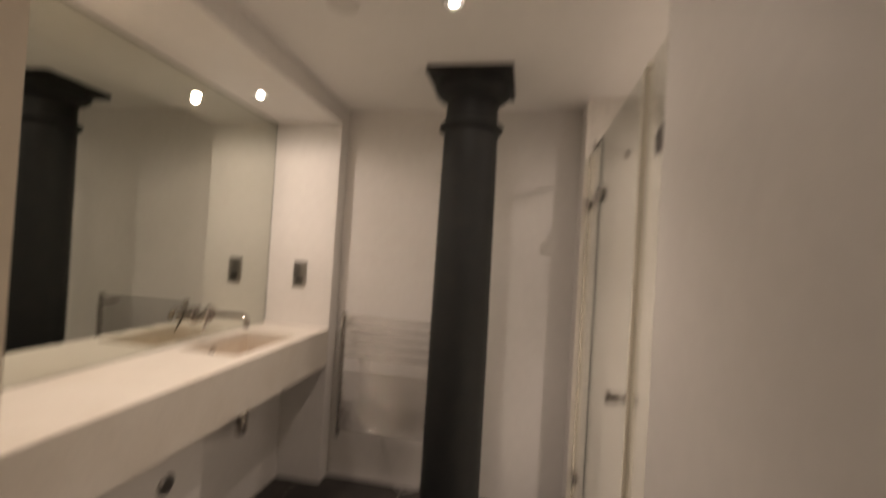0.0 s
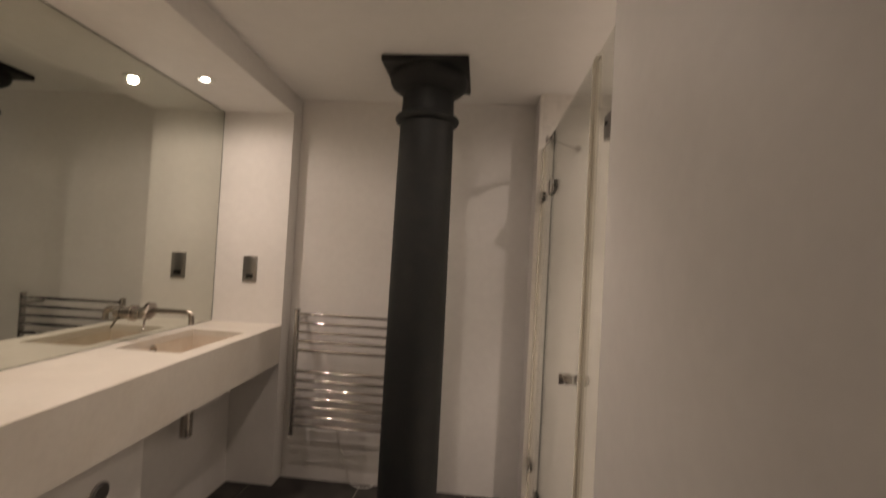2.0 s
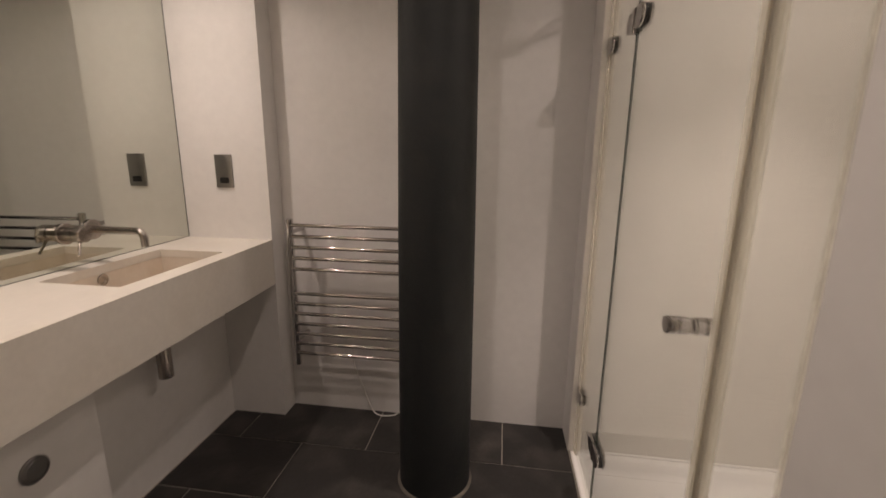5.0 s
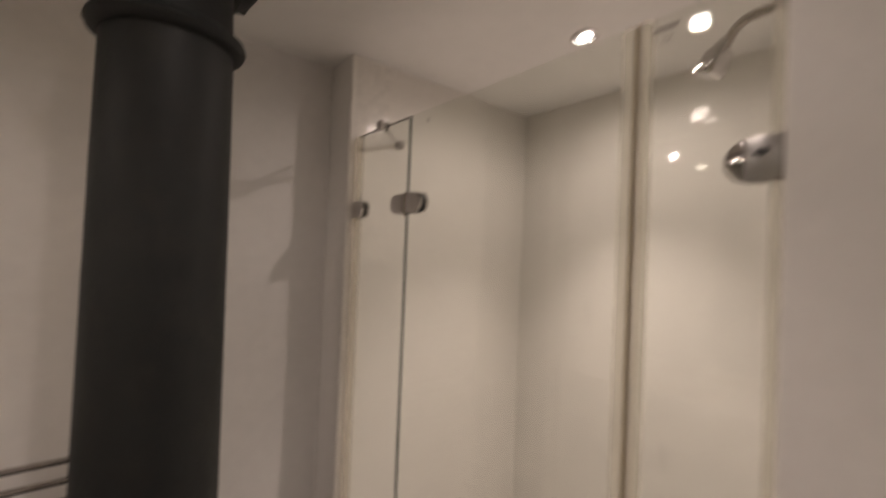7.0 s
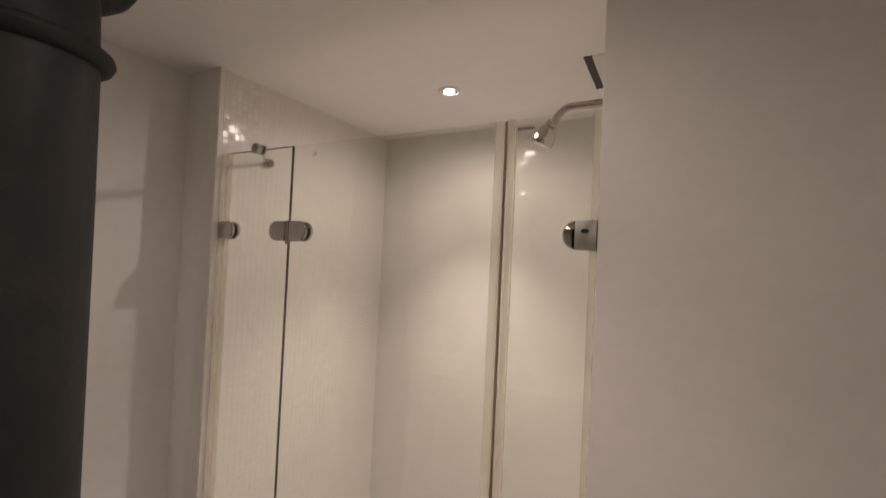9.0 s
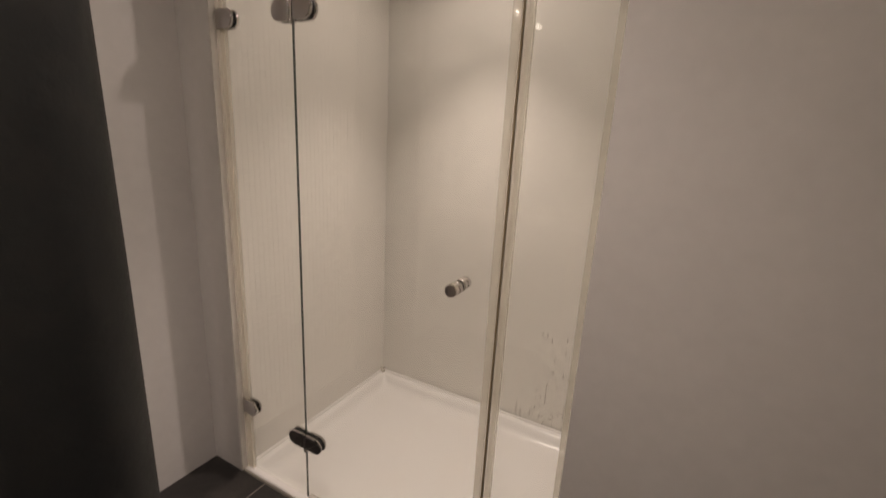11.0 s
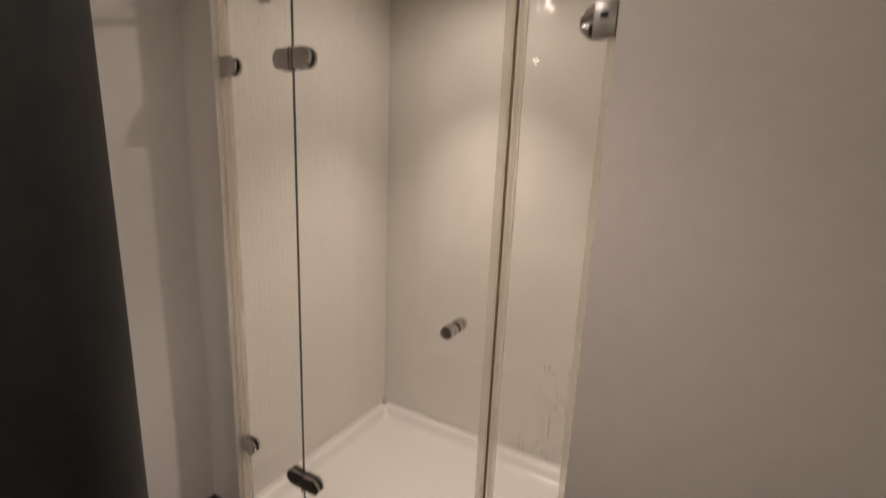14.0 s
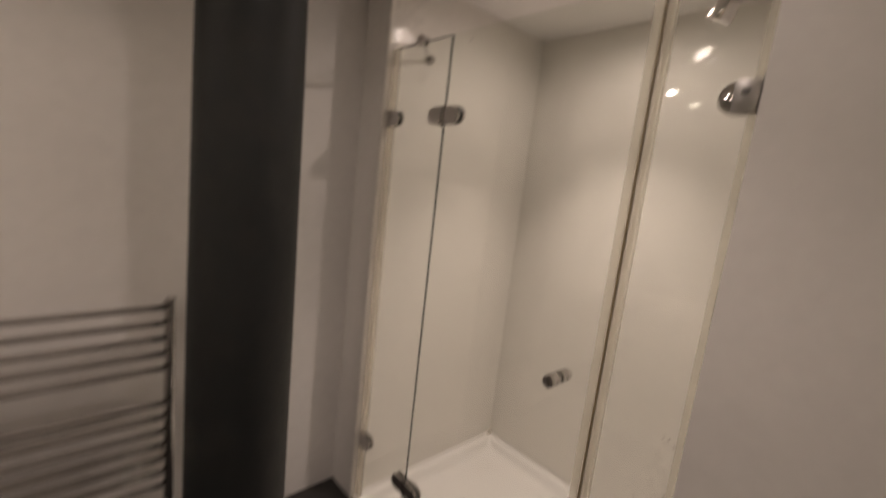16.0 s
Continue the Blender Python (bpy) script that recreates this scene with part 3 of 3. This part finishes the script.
XO, XI = SCREEN_X - 0.0045, SCREEN_X + 0.0045
side = thing("shower_side_panel", (SCREEN_X, 2.38, 0.02), "narrow clear glass fixed shower panel beside the wall", "glass panel")
pane("pane", D_Y + 0.004, P_Y - 0.004, side)
glass_edge(D_Y + 0.005, side)
part("top_edge", cuboid(SCREEN_X - 0.0042, SCREEN_X + 0.0042, D_Y + 0.004, P_Y - 0.004, GT - 0.0005, GT + 0.0012), M_GEDGE, side)
part("wall_seal", join(cuboid(SCREEN_X - 0.007, SCREEN_X + 0.007, P_Y - 0.004, P_Y + 0.012, 0.012, GT), cuboid(SCREEN_X - 0.008, SCREEN_X + 0.008, P_Y + 0.012, SHOW_Y, 0.012, GT)), M_SEAL, side, "yellowed plastic wall seal")
for hz in (1.690, 0.300):
    h = part("wall_hinge", pill(2.488, P_Y + 0.025, hz, 0.030, XO - 0.011, XO, round1=False), M_CHROME, side, "half-round chrome wall bracket")
    part("inner_plate", pill(2.488, P_Y + 0.025, hz, 0.030, XI, XI + 0.011, round1=False), M_CHROME, h)
door = thing("shower_door", (SCREEN_X, 1.89, 0.02), "frameless clear glass hinged shower door, closed", "shower door")
pane("pane", S_Y + 0.003, D_Y - 0.002, door, 0.030)
for hz in (1.690, 0.272):
    h = part("glass_hinge", pill(D_Y + 0.008, D_Y + 0.079, hz, 0.030, XO - 0.012, XO - 0.0015, round0=False), M_CHROME, door, "oval chrome glass hinge")
    part("door_plate", pill(D_Y - 0.079, D_Y - 0.008, hz, 0.030, XO - 0.012, XO - 0.0015, round1=False), M_CHROME, h)
    part("inner_plate", pill(D_Y + 0.008, D_Y + 0.079, hz, 0.030, XI + 0.0015, XI + 0.012, round0=False), M_CHROME, h)
    part("inner_plate", pill(D_Y - 0.079, D_Y - 0.008, hz, 0.030, XI + 0.0015, XI + 0.012, round1=False), M_CHROME, h)
    part("gasket", join(pill(D_Y - 0.077, D_Y + 0.077, hz, 0.028, XO - 0.0015, XO), pill(D_Y - 0.077, D_Y + 0.077, hz, 0.028, XI, XI + 0.0015)), M_BLACK, h, "thin black rubber gasket")
    part("barrel", cuboid(XO - 0.010, XO - 0.0015, D_Y - 0.0068, D_Y + 0.0068, hz - 0.026, hz + 0.026, 0.002), M_CHROME, h)
    part("hinge_pin", tube([(XO - 0.008, D_Y, hz - 0.040), (XO - 0.008, D_Y, hz + 0.030)], 0.0055, 12), M_CHROME, h)
KNOB = [(0.010, 0.0), (0.0155, 0.0005), (0.0155, 0.003), (0.0175, 0.005), (0.0175, 0.018), (0.0155, 0.020), (0.0155, 0.022), (0.0175, 0.024), (0.0175, 0.040), (0.016, 0.043), (0.004, 0.0435)]
knob = part("knob", lathe([(r, -h) for r, h in KNOB], (XO + 0.001, 1.662, 0.983), 32, "x"), M_CHROME, door, "chrome cylinder pull knob")
part("inner_knob", lathe(KNOB, (XI - 0.001, 1.662, 0.983), 32, "x"), M_CHROME, knob)
part("bottom_seal", cuboid(SCREEN_X - 0.008, SCREEN_X + 0.010, S_Y - 0.01, D_Y - 0.004, 0.018, 0.032, 0.002), M_SEAL, door, "stained plastic drip seal")
part("drip_rail", cuboid(SCREEN_X - 0.021, SCREEN_X - 0.009, S_Y - 0.030, D_Y - 0.012, 0.012, 0.024, 0.002), M_CHROME, door, "slim chrome drip rail")
part("edge_seal", join(cuboid(SCREEN_X - 0.007, SCREEN_X + 0.007, S_Y - 0.002, S_Y + 0.014, 0.03, GT - 0.002), cuboid(SCREEN_X - 0.009, SCREEN_X + 0.004, S_Y - 0.008, S_Y - 0.002, 0.03, GT - 0.002)), M_SEAL, door, "yellowed magnetic edge seal")
part("seal_strip", cuboid(SCREEN_X - 0.007, SCREEN_X + 0.003, S_Y - 0.0130, S_Y - 0.0090, 0.03, GT - 0.002), M_SEALGAP, door, "dark grimy magnet strip")
near = thing("shower_near_panel", (SCREEN_X, 1.44, 0.02), "clear glass shower return panel with chrome brackets", "glass panel")
pane("pane", NEAR_Y + 0.003, S_Y - 0.024, near)
part("edge_seal", join(cuboid(SCREEN_X - 0.008, SCREEN_X + 0.008, S_Y - 0.034, S_Y - 0.022, 0.02, GT), cuboid(SCREEN_X - 0.009, SCREEN_X + 0.006, S_Y - 0.022, S_Y - 0.015, 0.02, GT)), M_SEAL, near, "yellowed plastic edge seal")
part("wall_seal", cuboid(SCREEN_X - 0.009, SCREEN_X + 0.009, NEAR_Y + 0.001, NEAR_Y + 0.015, 0.012, GT), M_SEAL, near, "yellowed plastic wall seal")
for hz in (1.692, 0.274):
    h = part("wall_bracket", pill(NEAR_Y + 0.001, 1.409, hz, 0.031, XO - 0.008, XO - 0.0015, round0=False), M_CHROME, near, "half-round chrome wall bracket")
    if hz > 1:
        part("cover_block", cuboid(XO - 0.012, XO - 0.0085, NEAR_Y + 0.001, NEAR_Y + 0.044, hz - 0.031, hz + 0.031, 0.0006), M_PLATE, h, "square steel cover plate")
        part("slot", pill(NEAR_Y + 0.016, NEAR_Y + 0.031, hz + 0.008, 0.0045, XO - 0.0128, XO - 0.0116), M_BLACK, h, "dark oval screw slot")
    part("inner_plate", pill(NEAR_Y + 0.001, 1.409, hz, 0.031, XI + 0.0015, XI + 0.012, round0=False), M_CHROME, h)
    part("gasket", join(pill(NEAR_Y + 0.001, 1.407, hz, 0.029, XO - 0.0015, XO, round0=False), pill(NEAR_Y + 0.001, 1.407, hz, 0.029, XI, XI + 0.0015, round0=False)), M_BLACK, h, "thin black rubber gasket")
part("threshold_strip", cuboid(SCREEN_X - 0.030, SCREEN_X - 0.0225, NEAR_Y + 0.001, P_Y + 0.03, -0.004, 0.009, 0.001), M_SEAL, tray, "stained threshold strip along the tiles")
stay = thing("glass_stay", (SCREEN_X, 2.394, GT), "short chrome stay rod from glass panel to wall", "stay rod")
part("clamp", lathe([(0.012, -0.020), (0.0175, -0.018), (0.0175, -0.008), (0.012, -0.007), (0.012, 0.007), (0.0175, 0.008), (0.0175, 0.014), (0.012, 0.016)], (SCREEN_X, 2.394, GT + 0.004), 24, "x"), M_CHROME, stay)
part("rod", tube([(SCREEN_X, 2.394, GT + 0.006), (0.602, SHOW_Y - 0.002, GT + 0.006)], 0.006, 12), M_CHROME, stay)
part("wall_rose", lathe([(0.018, -0.001), (0.018, -0.016), (0.014, -0.022)], (0.605, SHOW_Y, GT + 0.006), 24, "y"), M_CHROME, stay)

AX = 0.89
shower = thing("wall_shower", (AX, NEAR_Y, 2.14), "chrome fixed shower head on a bent wall arm", "shower head")
part("arm", tube(bend((AX, NEAR_Y + 0.001, 2.135), (AX, 1.530, 2.135), (AX, 1.562, 2.080), 0.035, 8), 0.0115, 16), M_STEEL, shower)
part("wall_rose", lathe([(0.032, 0.001), (0.032, 0.006), (0.013, 0.012)], (AX, NEAR_Y, 2.135), 28, "y"), M_CHROME, shower)
hd = lathe([(0.014, 0.055), (0.017, 0.050), (0.017, 0.034), (0.024, 0.032), (0.030, 0.026), (0.036, -0.025), (0.034, -0.030), (0.004, -0.031)], (0, 0, 0), 36)
bmesh.ops.transform(hd, matrix=Matrix.Translation((AX, 1.585, 2.045)) @ Matrix.Rotation(radians(24), 4, "X"), verts=hd.verts)
part("head", hd, M_CHROME, shower, "ribbed chrome bell-shaped head")


def mark(text, y, z, size, parent):
    """Etched lettering on the outer face of a pane."""
    c = bpy.data.curves.new("mark", "FONT")
    c.body, c.size, c.align_x, c.align_y = text, size, "CENTER", "CENTER"
    tmp = bpy.data.objects.new("mark", c)
    me = bpy.data.meshes.new_from_object(tmp)
    bpy.data.objects.remove(tmp)
    me.transform(Matrix.Translation(Vector((XO - 0.0006, y, z)) - ORIGIN[parent]) @ Matrix(((0, 0, -1, 0), (-1, 0, 0, 0), (0, 1, 0, 0), (0, 0, 0, 1))))
    me.materials.append(M_PRINT)
    ob = new("safety_mark", me)
    ob.parent = parent
    ORIGIN[ob] = ORIGIN[parent]
    tagged(ob, "grey etched safety mark")


mark("CE", 1.497, 1.908, 0.014, near)
part("maker_bar", cuboid(XO - 0.0012, XO - 0.0004, 1.480, 1.520, 1.926, 1.932), M_PRINT, near, "grey etched maker strip")
mark("CE", 2.142, 1.920, 0.014, door)

# ---- bath mat ----
matob = thing("bath_mat", (0.160, 1.862, 0), "dark grey plush bath mat with embossed rectangles", "bath mat")
NX, NY, LX, LY = 92, 132, 0.470, 0.685
mb = bmesh.new()
vs = []
for j in range(NY + 1):
    for i in range(NX + 1):
        u, v = i / NX, j / NY
        x, y = (u - 0.5) * LX, (v - 0.5) * LY
        d = min(LX / 2 - abs(x), LY / 2 - abs(y))
        z = 0.016 * (1 - math.exp(-d / 0.012))
        dg = min(LX / 2 - abs(x) - 0.030, LY / 2 - abs(y))
        for g in (0.085, 0.118):
            z -= 0.009 * math.exp(-((dg - g) / 0.0048) ** 2)
        z += 0.0016 * noise.noise((x * 60, y * 60, 0)) + 0.0025 * noise.noise((x * 14, y * 14, 3))
        cx_, cy_ = LX / 2 - 0.04, LY / 2 - 0.04
        if abs(x) > cx_ and abs(y) > cy_:
            ax_, ay_ = abs(x) - cx_, abs(y) - cy_
            m_ = max(ax_, ay_)
            k = m_ / max(1e-6, math.hypot(ax_, ay_))
            x, y = math.copysign(cx_ + ax_ * k, x), math.copysign(cy_ + ay_ * k, y)
        vs.append(mb.verts.new((x, y, max(0.0015, z + 0.001))))
for j in range(NY):
    for i in range(NX):
        a = j * (NX + 1) + i
        mb.faces.new((vs[a], vs[a + 1], vs[a + NX + 2], vs[a + NX + 1]))
ext = bmesh.ops.extrude_face_region(mb, geom=mb.faces[:])
for v in ext["geom"]:
    if isinstance(v, bmesh.types.BMVert):
        v.co.z = 0.0005
bmesh.ops.recalc_face_normals(mb, faces=mb.faces)
bmesh.ops.transform(mb, matrix=Matrix.Translation((0.160, 1.862, 0)) @ Matrix.Rotation(radians(2.2), 4, "Z"), verts=mb.verts)
part("mat_body", mb, M_MAT, matob)
for px_, py_ in ((0.108, 1.86), ):
    single("crumb", cuboid(px_ - 0.004, px_ + 0.004, py_ - 0.0025, py_ + 0.0025, 0.0155, 0.019, 0.001), M_CRUMB, "tiny white paper crumb on the bath mat", "crumb")

# ---- slate floor tiles ----
PX, PY, GAP = 0.612, 0.325, 0.005
slab_cache = {}


def slab(w, h):
    key = (round(w, 3), round(h, 3))
    if key not in slab_cache:
        slab_cache[key] = mesh_of("tile", cuboid(-w / 2, w / 2, -h / 2, h / 2, -0.0049, 0.0, 0.0012, 1), M_SLATE)
    return slab_cache[key]


rows_y = [1.470 + PY * k for k in range(-3, 4)]
for r, y0 in enumerate(rows_y):
    ya, yb = max(y0, 0.30) + GAP / 2, min(y0 + PY, BACK_Y) - GAP / 2
    start = (-0.195 if (r % 2) else -0.505)
    k0 = math.floor((-1.3 - start) / PX)
    for k in range(k0, 4):
        xa, xb = max(start + PX * k, -1.262) + GAP / 2, min(start + PX * (k + 1), 0.408) - GAP / 2
        if xb - xa < 0.02 or yb - ya < 0.02:
            continue
        ob = new("tile", slab(xb - xa, yb - ya))
        ob.location = ((xa + xb) / 2, (ya + yb) / 2, random.uniform(-0.0008, 0.0004))
        ob.parent = floor

# ---- shower mosaic ----
PITCH, TG = 0.0232, 0.0002
rng = random.Random(7)


def chip_vertices(c, u, v, n, tilt, lean=0.0):
    """One mosaic chip: a low frustum whose face leans a little."""
    h, e = PITCH / 2 - TG / 2, 0.0002
    a, b = rng.gauss(0, tilt[0]), rng.gauss(0, tilt[1]) + lean
    low = [c + u * (h * s) + v * (h * t) for s, t in ((-1, -1), (1, -1), (1, 1), (-1, 1))]
    top = [c + u * ((h - e) * s) + v * ((h - e) * t) + n * (0.00028 + (h * s * a) + (h * t * b)) for s, t in ((-1, -1), (1, -1), (1, 1), (-1, 1))]
    return low + top


FACES = [(4, 5, 6, 7), (0, 1, 5, 4), (1, 2, 6, 5), (2, 3, 7, 6), (3, 0, 4, 7)]


def mosaic(name, wall, corner, u, v, n, nu, nv, loose, label, tilt, wave=0.0, slants={}):
    """A field of chips; those for which loose() holds are pieces of their own."""
    verts, faces, made = [], [], 0
    variants = []
    for _ in range(8):
        me = bpy.data.meshes.new("tile")
        me.from_pydata(chip_vertices(Vector(), u, v, n, tilt), [], FACES)
        me.materials.append(M_TILE)
        variants.append(me)
    sheets, courses = {}, {}  # the chips were laid in sheets of 13 by 13, each pressed on a little askew
    for j in range(nv):
        for i in range(nu):
            sheet = ((i + 4) // 13, (j + 7) // 13)
            lean = sheets.setdefault(sheet, rng.gauss(0, wave * 0.4) + slants.get(sheet[1], 0.0)) + courses.setdefault((sheet[0], j), rng.gauss(0, wave))
            c = corner + u * (PITCH * (i + 0.5)) + v * (PITCH * (j + 0.5))
            if loose(i, j) and made < 300:
                ob = new("tile", variants[rng.randrange(8)])
                ob.location, ob.parent = c, wall
                made += 1
            else:
                k = len(verts)
                verts += chip_vertices(c, u, v, n, tilt, lean)
                faces += [tuple(k + q for q in f) for f in FACES]
    me = bpy.data.meshes.new(name)
    me.from_pydata(verts, [], faces)
    me.materials.append(M_TILE)
    ob = new(name, me)
    ob.parent = wall
    tagged(ob, label, kind="stuff")


NV = int((CEIL - 0.012) / PITCH)
X_, Y_, Z_ = Vector((1, 0, 0)), Vector((0, 1, 0)), Vector((0, 0, 1))
mosaic("mosaic_field", wall_shower_back, Vector((SHOW_X + 0.0055, SHOW_Y - 0.001, 0.014)), -Y_, Z_, -X_, int((SHOW_Y - NEAR_Y) / PITCH), NV, lambda i, j: i >= 38 and j < 21, "glossy cream square mosaic tiles", (0.005, 0.006), 0.008, {4: -0.022, 5: -0.010})
mosaic("mosaic_field", wall_shower_end, Vector((SHOW_X - 0.0015 - PITCH * int((SHOW_X - NIB_X - 0.003) / PITCH), SHOW_Y + 0.0002, 0.014)), X_, Z_, -Y_, int((SHOW_X - NIB_X - 0.003) / PITCH), NV, lambda i, j: i < 6 and j > NV - 30, "glossy cream square mosaic tiles", (0.004, 0.004))
# mould in the joints low on the back wall
mo = bmesh.new()
for j in range(22):
    for i in range(36, 49):
        near_edge, low = (i - 36) / 13, 1 - j / 22
        for vertical in (True, False):
            if rng.random() < (0.6 if vertical else 0.3) * near_edge ** 1.6 * (0.25 + 0.75 * low) + (0.35 if vertical and i < 43 and j < 8 else 0) * low * 0.8:
                y, z = SHOW_Y - 0.001 - PITCH * i, 0.014 + PITCH * j
                w = rng.uniform(0.0004, 0.0013)
                b = cuboid(SHOW_X + 0.0043, SHOW_X + 0.0058, y - w, y + w, z, z + PITCH) if vertical else cuboid(SHOW_X + 0.0043, SHOW_X + 0.0058, y - PITCH, y, z - w, z + w)
                mo = join(mo, b)
mould = part("mould_stain", mo, M_MOULD, wall_shower_back, "dark mould in the grout joints")
mould["kind"] = "stuff"
